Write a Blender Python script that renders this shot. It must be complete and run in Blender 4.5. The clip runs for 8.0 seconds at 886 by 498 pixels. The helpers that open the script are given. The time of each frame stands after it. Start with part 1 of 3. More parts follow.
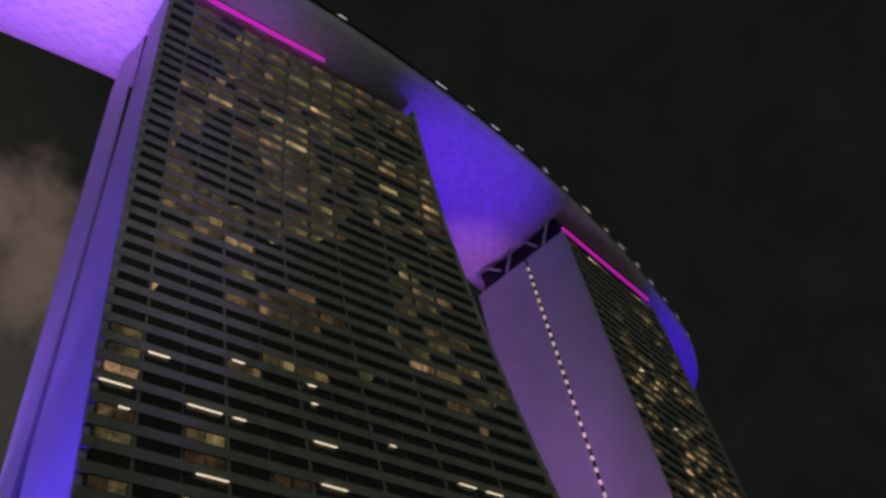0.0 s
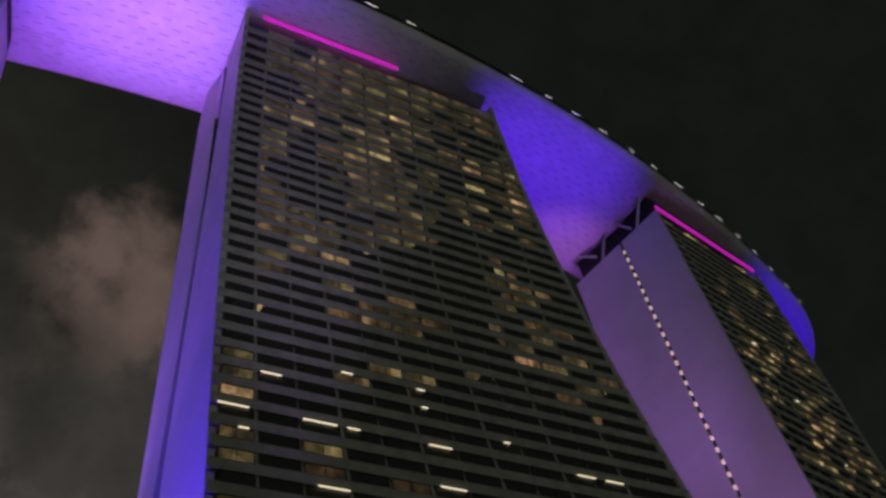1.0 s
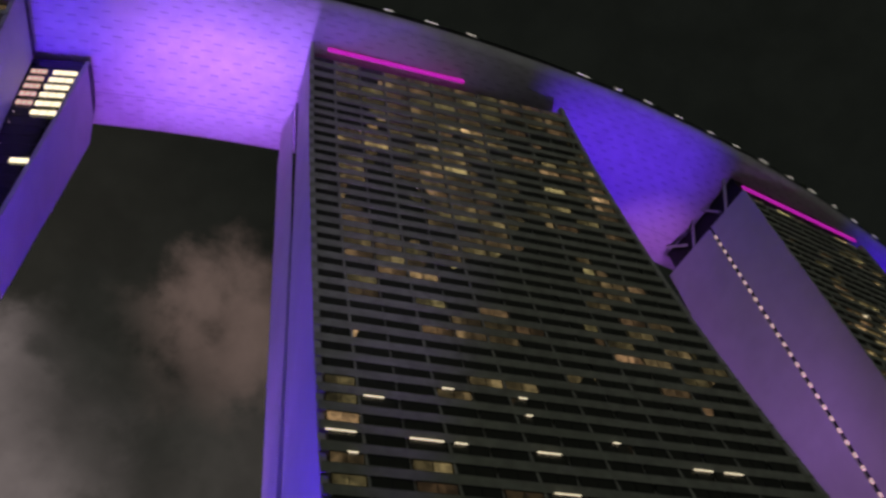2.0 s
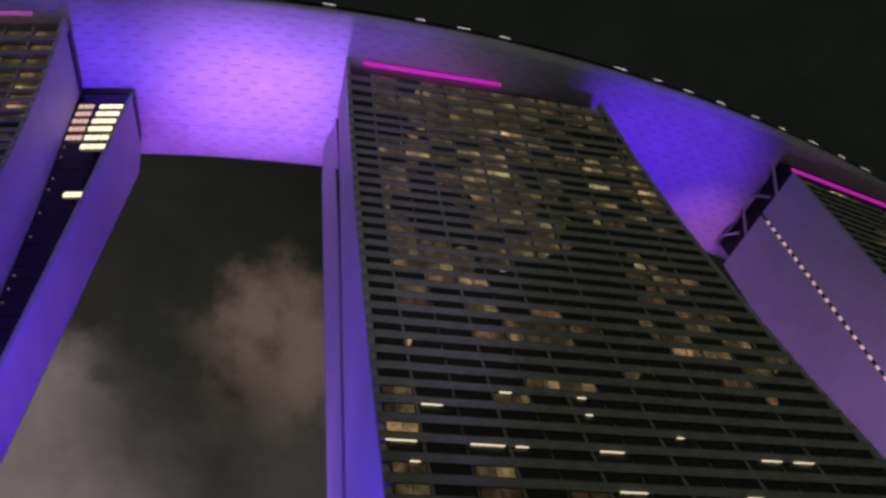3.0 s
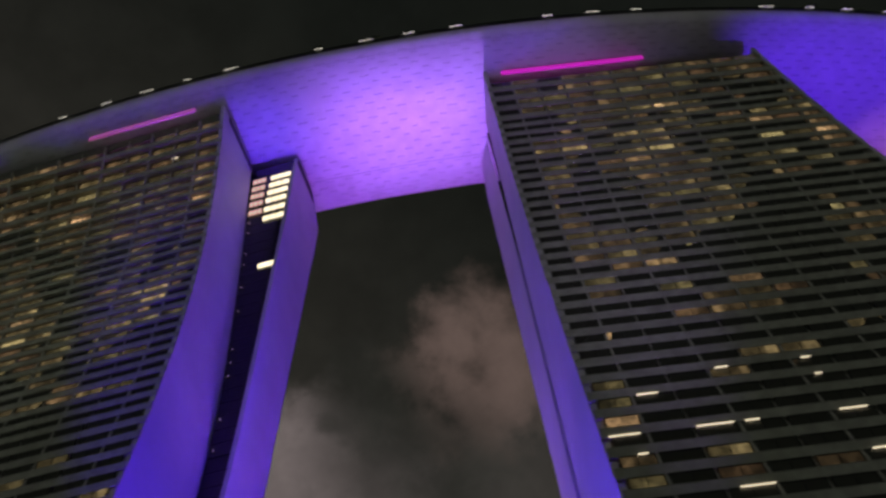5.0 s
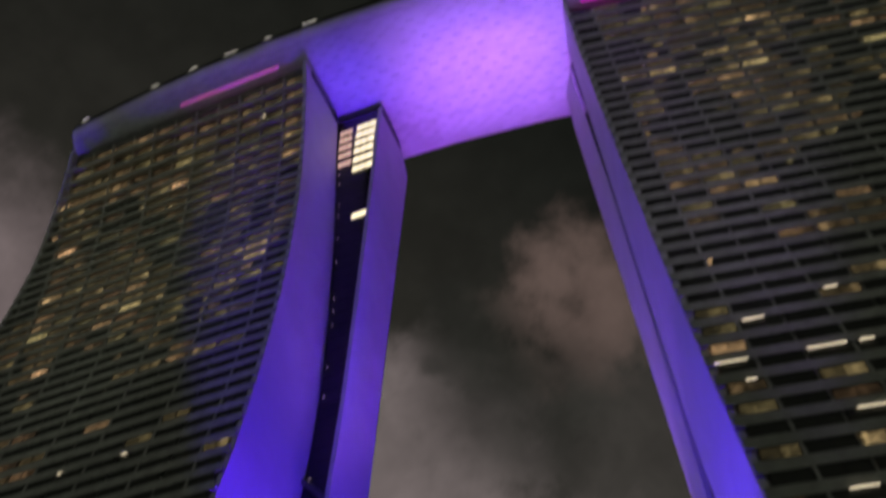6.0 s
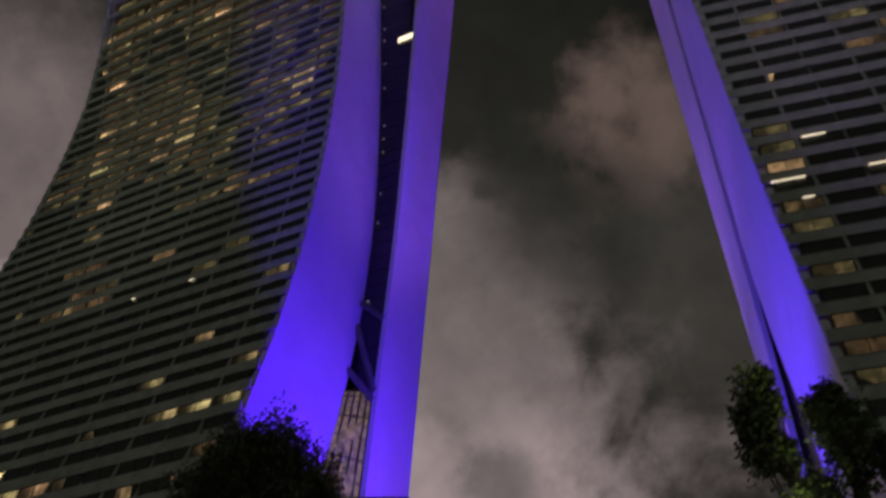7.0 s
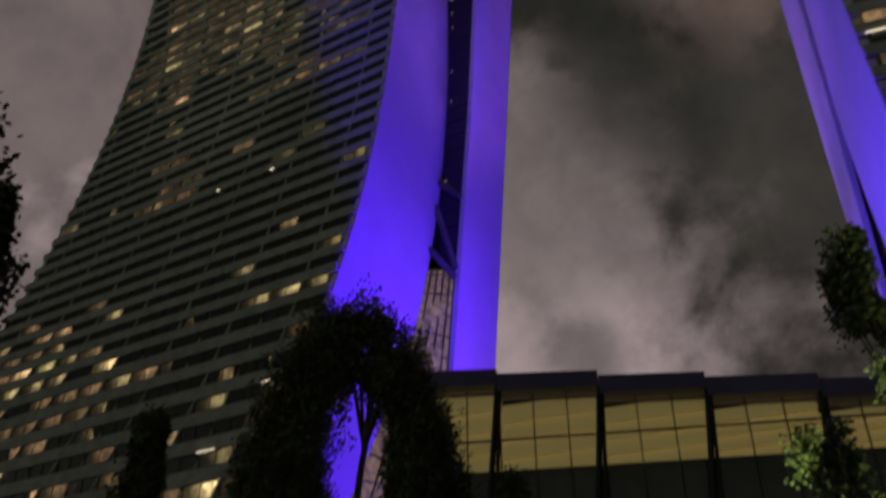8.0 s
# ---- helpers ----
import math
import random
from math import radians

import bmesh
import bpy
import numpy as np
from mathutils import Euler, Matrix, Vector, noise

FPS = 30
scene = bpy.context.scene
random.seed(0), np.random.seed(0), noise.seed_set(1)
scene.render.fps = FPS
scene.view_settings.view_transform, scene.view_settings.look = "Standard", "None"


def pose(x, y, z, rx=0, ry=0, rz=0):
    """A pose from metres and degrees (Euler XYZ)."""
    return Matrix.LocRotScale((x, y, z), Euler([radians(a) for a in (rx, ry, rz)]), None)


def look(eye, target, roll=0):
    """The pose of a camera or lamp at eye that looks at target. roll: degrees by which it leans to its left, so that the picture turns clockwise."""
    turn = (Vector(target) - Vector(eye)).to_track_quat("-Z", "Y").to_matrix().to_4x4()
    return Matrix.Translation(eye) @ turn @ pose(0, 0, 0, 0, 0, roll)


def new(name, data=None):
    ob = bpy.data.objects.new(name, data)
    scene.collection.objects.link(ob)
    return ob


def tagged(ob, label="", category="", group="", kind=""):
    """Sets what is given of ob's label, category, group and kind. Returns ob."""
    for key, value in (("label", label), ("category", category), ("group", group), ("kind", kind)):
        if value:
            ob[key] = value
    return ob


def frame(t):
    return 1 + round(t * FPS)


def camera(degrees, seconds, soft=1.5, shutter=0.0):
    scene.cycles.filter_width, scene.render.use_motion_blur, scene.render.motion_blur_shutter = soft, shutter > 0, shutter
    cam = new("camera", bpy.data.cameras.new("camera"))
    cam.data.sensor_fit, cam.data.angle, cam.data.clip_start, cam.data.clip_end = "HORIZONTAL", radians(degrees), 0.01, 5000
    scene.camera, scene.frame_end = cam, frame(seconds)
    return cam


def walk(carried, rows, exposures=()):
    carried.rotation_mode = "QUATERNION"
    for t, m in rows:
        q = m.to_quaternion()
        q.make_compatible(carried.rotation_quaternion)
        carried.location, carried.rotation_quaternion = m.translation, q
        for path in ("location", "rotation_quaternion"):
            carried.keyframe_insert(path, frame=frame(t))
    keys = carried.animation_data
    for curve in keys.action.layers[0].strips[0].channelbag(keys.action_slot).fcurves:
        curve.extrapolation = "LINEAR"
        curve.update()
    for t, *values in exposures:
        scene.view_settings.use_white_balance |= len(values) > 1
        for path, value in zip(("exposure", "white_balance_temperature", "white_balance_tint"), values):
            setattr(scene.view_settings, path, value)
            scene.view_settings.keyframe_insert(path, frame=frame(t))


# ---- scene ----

cam = camera(55.0, 8.0, soft=2.8, shutter=0.5)
EYE = (0.0, 0.0, 1.6)
TURNS = [
    (0.0, 139.51, 8.52, -26.43),
    (0.5, 140.03, 8.01, -21.93),
    (1.0, 140.59, 7.72, -17.59),
    (1.5, 141.47, 8.50, -13.53),
    (1.7, 141.92, 7.97, -11.38),
    (3.0, 143.48, 7.01, -3.79),
    (3.5, 143.92, 6.36, -0.30),
    (4.0, 145.05, 5.26, 3.92),
    (4.5, 145.56, 4.86, 8.50),
    (4.7, 145.68, 4.80, 10.72),
    (5.8, 145.13, 2.91, 19.75),
    (6.0, 142.16, 2.17, 20.73),
    (6.5, 136.50, 1.04, 22.37),
    (7.0, 130.51, 0.61, 24.05),
    (7.5, 127.72, 0.21, 27.65),
    (8.0, 122.33, -0.18, 29.96),
]
walk(cam, [(t, pose(*EYE, rx, ry, rz)) for t, rx, ry, rz in TURNS])


# ---- node helpers ----
def nodes_of(tree):
    tree.nodes.clear()
    return tree.nodes, tree.links


def math_node(tree, op, a, b=None, c=None, clamp=False):
    n = tree.nodes.new("ShaderNodeMath")
    n.operation, n.use_clamp = op, clamp
    for i, val in enumerate((a, b, c)):
        if val is None:
            continue
        if isinstance(val, (int, float)):
            n.inputs[i].default_value = val
        else:
            tree.links.new(val, n.inputs[i])
    return n.outputs[0]


def smooth(tree, val, lo, hi, out0=0.0, out1=1.0):
    n = tree.nodes.new("ShaderNodeMapRange")
    n.interpolation_type = "SMOOTHSTEP"
    tree.links.new(val, n.inputs[0])
    for i, q in enumerate((lo, hi, out0, out1)):
        n.inputs[i + 1].default_value = q
    return n.outputs[0]


def mix_color(tree, fac, a, b, blend="MIX"):
    n = tree.nodes.new("ShaderNodeMix")
    n.data_type, n.blend_type = "RGBA", blend
    for sock, val in ((n.inputs[0], fac), (n.inputs[6], a), (n.inputs[7], b)):
        if isinstance(val, (int, float)):
            sock.default_value = val
        elif isinstance(val, tuple):
            sock.default_value = (*val, 1.0)
        else:
            tree.links.new(val, sock)
    return n.outputs[2]


def noise_node(tree, coord, scale, detail=4.0, rough=0.55, distort=0.0):
    n = tree.nodes.new("ShaderNodeTexNoise")
    n.inputs["Scale"].default_value, n.inputs["Detail"].default_value = scale, detail
    n.inputs["Roughness"].default_value, n.inputs["Distortion"].default_value = rough, distort
    tree.links.new(coord, n.inputs["Vector"])
    return n.outputs["Fac"]


def bearing(az, el):
    a, e = radians(az), radians(el)
    return Vector((math.sin(a) * math.cos(e), math.cos(a) * math.cos(e), math.sin(e)))


# ---- night sky: city glow on broken cloud, and an added fill glow behind ----
world = bpy.data.worlds.new("night_sky")
scene.world = world
world.use_nodes = True
wt = world.node_tree
wn, wl = nodes_of(wt)
way = wn.new("ShaderNodeTexCoord").outputs["Generated"]


def toward(az, el):
    n = wn.new("ShaderNodeVectorMath")
    n.operation = "DOT_PRODUCT"
    wl.new(way, n.inputs[0])
    n.inputs[1].default_value = bearing(az, el)
    return n.outputs["Value"]


def cloud_bank(az, el, radius, soft, tear=1.0):
    """Coverage of one bank of cloud, its outline torn by noise."""
    d = math_node(wt, "ADD", toward(az, el), math_node(wt, "MULTIPLY", math_node(wt, "SUBTRACT", grain, 0.5), 0.0075 * radius * tear))
    return smooth(wt, d, math.cos(radians(radius + soft)), math.cos(radians(max(radius - soft, 0.2))))


puff = noise_node(wt, way, 7.0, 5.0, 0.55, 0.3)
wisp = noise_node(wt, way, 19.0, 4.0, 0.6, 0.2)
grain = math_node(wt, "ADD", math_node(wt, "MULTIPLY", puff, 0.65), math_node(wt, "MULTIPLY", wisp, 0.35))
torn = math_node(wt, "MULTIPLY", math_node(wt, "SUBTRACT", grain, 0.5), 0.27)
glow = smooth(wt, toward(-50, 12), 0.42, 0.92)
low = smooth(wt, math_node(wt, "ADD", toward(-35, 15), torn), 0.84, 0.965)
low = math_node(wt, "MAXIMUM", low, math_node(wt, "MULTIPLY", smooth(wt, math_node(wt, "ADD", toward(-68, 24), math_node(wt, "MULTIPLY", torn, 0.5)), 0.87, 0.95), 0.42))
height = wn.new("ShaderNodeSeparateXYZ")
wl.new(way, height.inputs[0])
# low glow behind the camera, out of view, added to light the tower fronts
rear_fill = math_node(wt, "MULTIPLY", smooth(wt, height.outputs["Z"], 0.34, 0.02), smooth(wt, toward(190, 0), 0.05, 0.95))
sky = mix_color(wt, glow, (0.0072, 0.0082, 0.0068), (0.026, 0.024, 0.020))
sky = mix_color(wt, low, sky, (0.335, 0.258, 0.262))
sky = mix_color(wt, math_node(wt, "MULTIPLY", cloud_bank(-4, 36, 8, 5), 0.45), sky, (0.070, 0.062, 0.056))
sky = mix_color(wt, math_node(wt, "MULTIPLY", cloud_bank(-22, 36.5, 6.0, 5.2, 1.0), 0.85), sky, (0.150, 0.124, 0.120))
sky = mix_color(wt, math_node(wt, "MULTIPLY", cloud_bank(-6, 47.2, 3.4, 3.3, 0.9), 0.8), sky, (0.128, 0.088, 0.076))
sky = mix_color(wt, math_node(wt, "MULTIPLY", cloud_bank(-11.8, 41.5, 3.8, 3.6, 1.0), 0.7), sky, (0.020, 0.020, 0.017))
sky = mix_color(wt, math_node(wt, "MULTIPLY", cloud_bank(-19.7, 24.8, 1.5, 1.9, 0.5), 0.6), sky, (0.050, 0.050, 0.047))
sky = mix_color(wt, math_node(wt, "MULTIPLY", cloud_bank(-14.2, 46.0, 2.2, 2.6, 1.2), 0.6), sky, (0.020, 0.020, 0.017))
fluff = smooth(wt, noise_node(wt, way, 13.0, 5.0, 0.58, 0.1), 0.28, 0.72, 0.85, 1.13)
shade = wn.new("ShaderNodeVectorMath")
shade.operation = "SCALE"
wl.new(sky, shade.inputs[0])
wl.new(fluff, shade.inputs["Scale"])
sky = shade.outputs[0]
sky = mix_color(wt, rear_fill, sky, (0.50, 0.51, 0.43))
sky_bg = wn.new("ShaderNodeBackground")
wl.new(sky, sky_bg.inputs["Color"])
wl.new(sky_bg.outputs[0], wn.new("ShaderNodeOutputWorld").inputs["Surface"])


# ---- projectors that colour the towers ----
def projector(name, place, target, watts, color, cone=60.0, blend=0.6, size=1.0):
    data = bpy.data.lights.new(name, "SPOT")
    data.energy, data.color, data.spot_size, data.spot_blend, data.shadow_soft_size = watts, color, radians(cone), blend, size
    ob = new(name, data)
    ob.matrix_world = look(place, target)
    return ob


BLUE, VIOLET, LILAC, PINK = (0.085, 0.008, 1.0), (0.42, 0.145, 1.0), (0.27, 0.085, 1.0), (0.56, 0.15, 1.0)
# between the two towers with the open passage
projector("wall_projector", (-33, 82, 2), (-57, 66, 36), 118e3, BLUE, 84, 1.0)
projector("wall_projector", (-44, 46, 2), (-64, 81, 118), 230e3, BLUE, 13, 1.0)
# two unseen fill lamps, added to brighten the balcony fronts and hull rim
projector("front_fill_lamp", (16, 26, 1), (10, 80, 152), 76e3, (0.68, 0.60, 0.88), 36, 1.0)
projector("front_fill_lamp", (-84, 30, 1), (-98, 82, 206), 60e3, (0.64, 0.70, 0.50), 36, 1.0)
projector("wall_projector", (-27, 81, 33), (-57, 84, 96), 160e3, BLUE, 104, 1.0)
projector("wall_projector", (-21, 81, 32), (5, 87, 66), 95e3, BLUE, 92, 1.0)
projector("wall_projector", (-18, 85, 33), (-47, 95, 135), 290e3, LILAC, 40, 1.0)
projector("wall_projector", (-30, 84, 34), (2, 104, 168), 160e3, (0.22, 0.06, 1.0), 58, 1.0)
projector("wall_projector", (-38, 101, 33), (-51, 100, 100), 20e3, LILAC, 100, 1.0)
projector("wall_projector", (-10, 112, 33), (0, 110, 100), 26e3, LILAC, 100, 1.0)
projector("wall_projector", (-32, 99, 3), (-54, 99, 40), 50e3, LILAC, 100, 1.0)
# two more added fills, violet, for the centre tower's front and the hull above
projector("front_fill_lamp", (6, 58, 2), (20, 80, 201), 260e3, VIOLET, 13, 1.0)
projector("front_fill_lamp", (9, 52, 2), (22, 82, 124), 66e3, (0.50, 0.28, 1.0), 18, 1.0)
projector("hull_projector", (-6, 124, 34), (-12, 87, 197), 1150e3, (0.44, 0.19, 1.0), 24, 1.0)
projector("hull_projector", (-22, 122, 34), (-20, 112, 198), 700e3, PINK, 27, 1.0)
projector("hull_projector", (-40, 96, 34), (-52, 89, 197), 620e3, BLUE, 12, 1.0)
# between the two towers further along
projector("hull_projector", (100, 100, 30), (96, 106, 198), 1080e3, (0.14, 0.03, 1.0), 25, 1.0)
projector("hull_projector", (98, 138, 30), (108, 141, 198), 520e3, PINK, 15, 1.0)
projector("wall_projector", (84, 102, 30), (122, 137, 160), 180e3, (0.52, 0.20, 1.0), 26, 1.0)
projector("wall_projector", (82, 100, 10), (126, 138, 90), 230e3, (0.64, 0.24, 1.0), 50, 1.0)
# past the two far ends
projector("hull_projector", (-146, 70, 30), (-124, 77, 199), 300e3, BLUE, 7, 1.0)
projector("hull_projector", (212, 128, 30), (212, 150, 197), 800e3, BLUE, 30, 1.0)


# ---- materials ----
def material(name, color, rough=0.6, metal=0.0, vary=0.25, grain_size=0.3, stain_size=0.03, bump=0.1, tint=None, random_tone=0.0):
    m = bpy.data.materials.new(name)
    m.use_nodes = True
    t = m.node_tree
    b = t.nodes["Principled BSDF"]
    co = t.nodes.new("ShaderNodeTexCoord").outputs["Object"]
    fine, broad = noise_node(t, co, grain_size, 5.0, 0.6), noise_node(t, co, stain_size, 3.0, 0.5, 0.4)
    dark = tuple(c * (1 - vary) for c in color)
    col = mix_color(t, smooth(t, fine, 0.3, 0.7), dark, tuple(min(1, c * (1 + vary * 0.4)) for c in color))
    col = mix_color(t, math_node(t, "MULTIPLY", smooth(t, broad, 0.45, 0.75), 0.6), col, tint or tuple(c * (1 - vary * 1.2) for c in color))
    if random_tone:
        r = t.nodes.new("ShaderNodeObjectInfo").outputs["Random"]
        col = mix_color(t, math_node(t, "MULTIPLY", r, random_tone), col, tuple(c * 0.4 for c in color))
    t.links.new(col, b.inputs["Base Color"])
    t.links.new(smooth(t, broad, 0.2, 0.8, rough * 0.85, min(1, rough * 1.15)), b.inputs["Roughness"])
    b.inputs["Metallic"].default_value = metal
    if bump:
        bp = t.nodes.new("ShaderNodeBump")
        bp.inputs["Strength"].default_value = bump
        t.links.new(fine, bp.inputs["Height"])
        t.links.new(bp.outputs[0], b.inputs["Normal"])
    return m


def lamp_material(name, color, strength):
    m = bpy.data.materials.new(name)
    m.use_nodes = True
    b = m.node_tree.nodes["Principled BSDF"]
    b.inputs["Base Color"].default_value = (*[min(1, c) for c in color], 1)
    b.inputs["Emission Color"].default_value, b.inputs["Emission Strength"].default_value = (*color, 1), strength
    return m


def room_glass(name, by_object, floors, power=1.0, corner_glow=False):
    """Dark curtained glass; a share of the rooms is lit, most of them dimly. floors: height and share of lit rooms there."""
    m = bpy.data.materials.new(name)
    m.use_nodes = True
    t = m.node_tree
    b = t.nodes["Principled BSDF"]
    b.inputs["Base Color"].default_value, b.inputs["Roughness"].default_value = (0.055, 0.056, 0.05, 1), 0.25
    r = (t.nodes.new("ShaderNodeObjectInfo").outputs["Random"] if by_object
         else t.nodes.new("ShaderNodeNewGeometry").outputs["Random Per Island"])
    again = math_node(t, "FRACT", math_node(t, "MULTIPLY", r, 37.7))
    third = math_node(t, "FRACT", math_node(t, "MULTIPLY", r, 91.3))
    fourth = math_node(t, "FRACT", math_node(t, "MULTIPLY", r, 173.9))
    spot = t.nodes.new("ShaderNodeNewGeometry").outputs["Position"]
    axes = t.nodes.new("ShaderNodeSeparateXYZ")
    t.links.new(spot, axes.inputs[0])
    across = t.nodes.new("ShaderNodeSeparateXYZ")
    t.links.new(t.nodes.new("ShaderNodeUVMap").outputs[0], across.inputs[0])
    taken = floors[0][1]
    for (z0, s0), (z1, s1) in zip(floors, floors[1:]):
        taken = math_node(t, "ADD", taken, smooth(t, axes.outputs["Z"], z0, z1, 0.0, s1 - s0))
    tall = t.nodes.new("ShaderNodeVectorMath")
    tall.operation = "MULTIPLY"
    t.links.new(spot, tall.inputs[0])
    tall.inputs[1].default_value = (1.0, 1.0, 0.55)
    cluster = smooth(t, noise_node(t, tall.outputs[0], 0.06, 2.0, 0.5), 0.36, 0.64, 0.25, 1.7)
    on = math_node(t, "LESS_THAN", r, math_node(t, "MULTIPLY", cluster, taken))
    level = math_node(t, "ADD", math_node(t, "ADD", math_node(t, "MULTIPLY", math_node(t, "POWER", again, 2.5), 0.13), math_node(t, "MULTIPLY", math_node(t, "POWER", again, 24.0), 0.40)), 0.045)
    # a pool of light painted into the glow on one side, a curtain drawn over the other
    aside = math_node(t, "ABSOLUTE", math_node(t, "SUBTRACT", across.outputs["X"], third))
    pool = smooth(t, aside, 0.05, 0.7, 1.3, 0.6)
    if corner_glow:
        # glow painted stronger towards one upper corner, standing for a lamp there
        up = math_node(t, "MULTIPLY", math_node(t, "SUBTRACT", 1.0, across.outputs["Y"]), 0.9)
        along = math_node(t, "MULTIPLY", math_node(t, "SUBTRACT", 0.95, across.outputs["X"]), 1.0)
        pool = smooth(t, math_node(t, "SQRT", math_node(t, "ADD", math_node(t, "MULTIPLY", up, up), math_node(t, "MULTIPLY", along, along))), 0.1, 0.85, 2.6, 0.12)
    drawn = math_node(t, "GREATER_THAN", math_node(t, "ABSOLUTE", math_node(t, "SUBTRACT", across.outputs["X"], math_node(t, "SUBTRACT", 1.0, fourth))), 0.30)
    curtain = math_node(t, "ADD", math_node(t, "MULTIPLY", drawn, 0.5), 0.5)
    thing = smooth(t, noise_node(t, spot, 1.1, 3.0, 0.6), 0.3, 0.7, 0.4, 1.45)
    hue = mix_color(t, fourth, (1.0, 0.57, 0.28), (0.95, 0.76, 0.32))
    t.links.new(hue, b.inputs["Emission Color"])
    glow_in = math_node(t, "MULTIPLY", math_node(t, "MULTIPLY", math_node(t, "MULTIPLY", level, pool), curtain), thing)
    t.links.new(math_node(t, "MULTIPLY", math_node(t, "MULTIPLY", on, glow_in), power), b.inputs["Emission Strength"])
    return m


M_WALL = material("painted_panel_wall", (0.52, 0.52, 0.54), 0.55, 0, 0.08, 0.12, 0.02, 0.02)
M_PARAPET = material("weathered_concrete", (0.39, 0.40, 0.36), 0.8, 0, 0.25, 0.6, 0.05, 0.2, (0.27, 0.29, 0.24), 0.15)
# shade in the balcony recesses is partly put into this dark colour
M_CORE = material("recess_shade_grey", (0.12, 0.12, 0.11), 0.7, 0, 0.3)
M_SOFFIT = material("balcony_soffit_paint", (0.36, 0.35, 0.31), 0.7, 0, 0.15)
M_FIN = material("grey_partition", (0.42, 0.42, 0.39), 0.75, 0, 0.3)
M_HULL = material("hull_cladding", (0.60, 0.60, 0.63), 0.45, 0.0, 0.12, 0.25, 0.02, 0.03)
M_JOINT = material("grey_joint", (0.30, 0.30, 0.32), 0.8)
M_UNLIT = material("unlit_room_glass", (0.055, 0.055, 0.05), 0.25, 0.0, 0.2, 0.3, 0.05, 0)
M_STEEL = material("pale_steel", (0.55, 0.54, 0.52), 0.45, 0.3, 0.15)
M_DARK = material("black_metal", (0.02, 0.02, 0.022), 0.5, 0.4)
M_GLASS = material("night_glass", (0.012, 0.013, 0.018), 0.12, 0.0, 0.2, 0.2, 0.05, 0)
ROOMS_C, ROOMS_L, ROOMS_R = ((0, 0.10), (70, 0.10), (135, 0.62), (165, 0.7), (178, 1.4)), ((0, 0.46), (54, 0.42), (68, 0.12), (98, 0.12), (116, 0.8), (150, 0.55), (172, 1.3)), ((0, 0.26), (200, 0.36))
M_ROOM = room_glass("room_window", True, ROOMS_C, 0.75)
M_ROOM_EDGE = room_glass("edge_room_window", True, ((0, 0.5), (84, 0.45), (104, 0.1)), 1.3)
M_ROOM_C_HIGH = room_glass("room_window_high", False, ROOMS_C, 1.15)
M_ROOM_L = room_glass("curved_front_window", True, ROOMS_L, 2.2, True)
M_ROOM_L_HIGH = room_glass("curved_front_window_high", False, ROOMS_L, 1.3)
M_ROOM_R = room_glass("far_tower_window", True, ROOMS_R, 3.0)
M_ROOM_R_HIGH = room_glass("far_tower_window_high", False, ROOMS_R, 3.0)
M_PINK_DIM = lamp_material("dim_pink_tube", (1.0, 0.22, 0.75), 0.20)
M_MAGENTA = lamp_material("magenta_tube", (1.0, 0.03, 0.80), 0.42)
M_COVE = lamp_material("cove_lamp", (1.0, 0.84, 0.58), 0.95)
M_WARM = lamp_material("warm_lamp", (1.0, 0.74, 0.58), 0.42)
M_BRIGHT = lamp_material("lit_office_pane", (1.0, 0.86, 0.55), 1.5)
M_RED = lamp_material("red_beacon", (1.0, 0.05, 0.04), 3.0)
M_LATTICE = room_glass("warm_lit_glass", True, ((0, 9.0), (200, 9.0)), 1.6)
M_GROUND = material("asphalt", (0.05, 0.05, 0.052), 0.85, 0, 0.4, 3.0, 0.1, 0.4)
M_BARK = material("bark", (0.09, 0.07, 0.05), 0.9, 0, 0.4, 6.0, 0.6, 0.6)
M_LEAF = material("leaf", (0.115, 0.14, 0.07), 0.6, 0, 0.4, 1.2, 0.3, 0.0, (0.10, 0.12, 0.05))
GLASS_CLEAR = bpy.data.materials.new("clear_glass")
GLASS_CLEAR.use_nodes = True
for _key, _val in (("Base Color", (0.8, 0.85, 0.8, 1)), ("Roughness", 0.05), ("Transmission Weight", 1.0), ("IOR", 1.1)):
    GLASS_CLEAR.node_tree.nodes["Principled BSDF"].inputs[_key].default_value = _val
# the hall's interior light is put into the slats as their own glow
M_LOUVRE = lamp_material("self_glowing_blind", (0.80, 0.58, 0.22), 0.145)


# ---- mesh helpers ----
def part(name, bm, mats, parent=None, label="", at=None):
    """Links bm as one mesh object, under a thing or a part."""
    me = bpy.data.meshes.new(name)
    bm.to_mesh(me)
    bm.free()
    for q in (mats if isinstance(mats, (list, tuple)) else [mats]):
        me.materials.append(q)
    ob = new(name, me)
    if at is not None:
        ob.matrix_basis = at
    if parent is not None:
        ob.parent = parent
    if label:
        ob["label"] = label
    return ob


def share(name, me, parent, m):
    ob = new(name, me)
    ob.parent, ob.matrix_basis = parent, m
    return ob


def prism(bm, ring_a, ring_b, mat=0, caps=True):
    """Joins two rings of points by faces."""
    a, b = [bm.verts.new(p) for p in ring_a], [bm.verts.new(p) for p in ring_b]
    n = len(a)
    faces = [bm.faces.new((a[i], a[(i + 1) % n], b[(i + 1) % n], b[i])) for i in range(n)]
    if caps:
        faces += [bm.faces.new(a[::-1]), bm.faces.new(b)]
    for q in faces:
        q.material_index = mat
    return faces


def box(bm, x0, x1, y0, y1, z0, z1, mat=0):
    return prism(bm, [(x0, y0, z0), (x1, y0, z0), (x1, y1, z0), (x0, y1, z0)], [(x0, y0, z1), (x1, y0, z1), (x1, y1, z1), (x0, y1, z1)], mat)


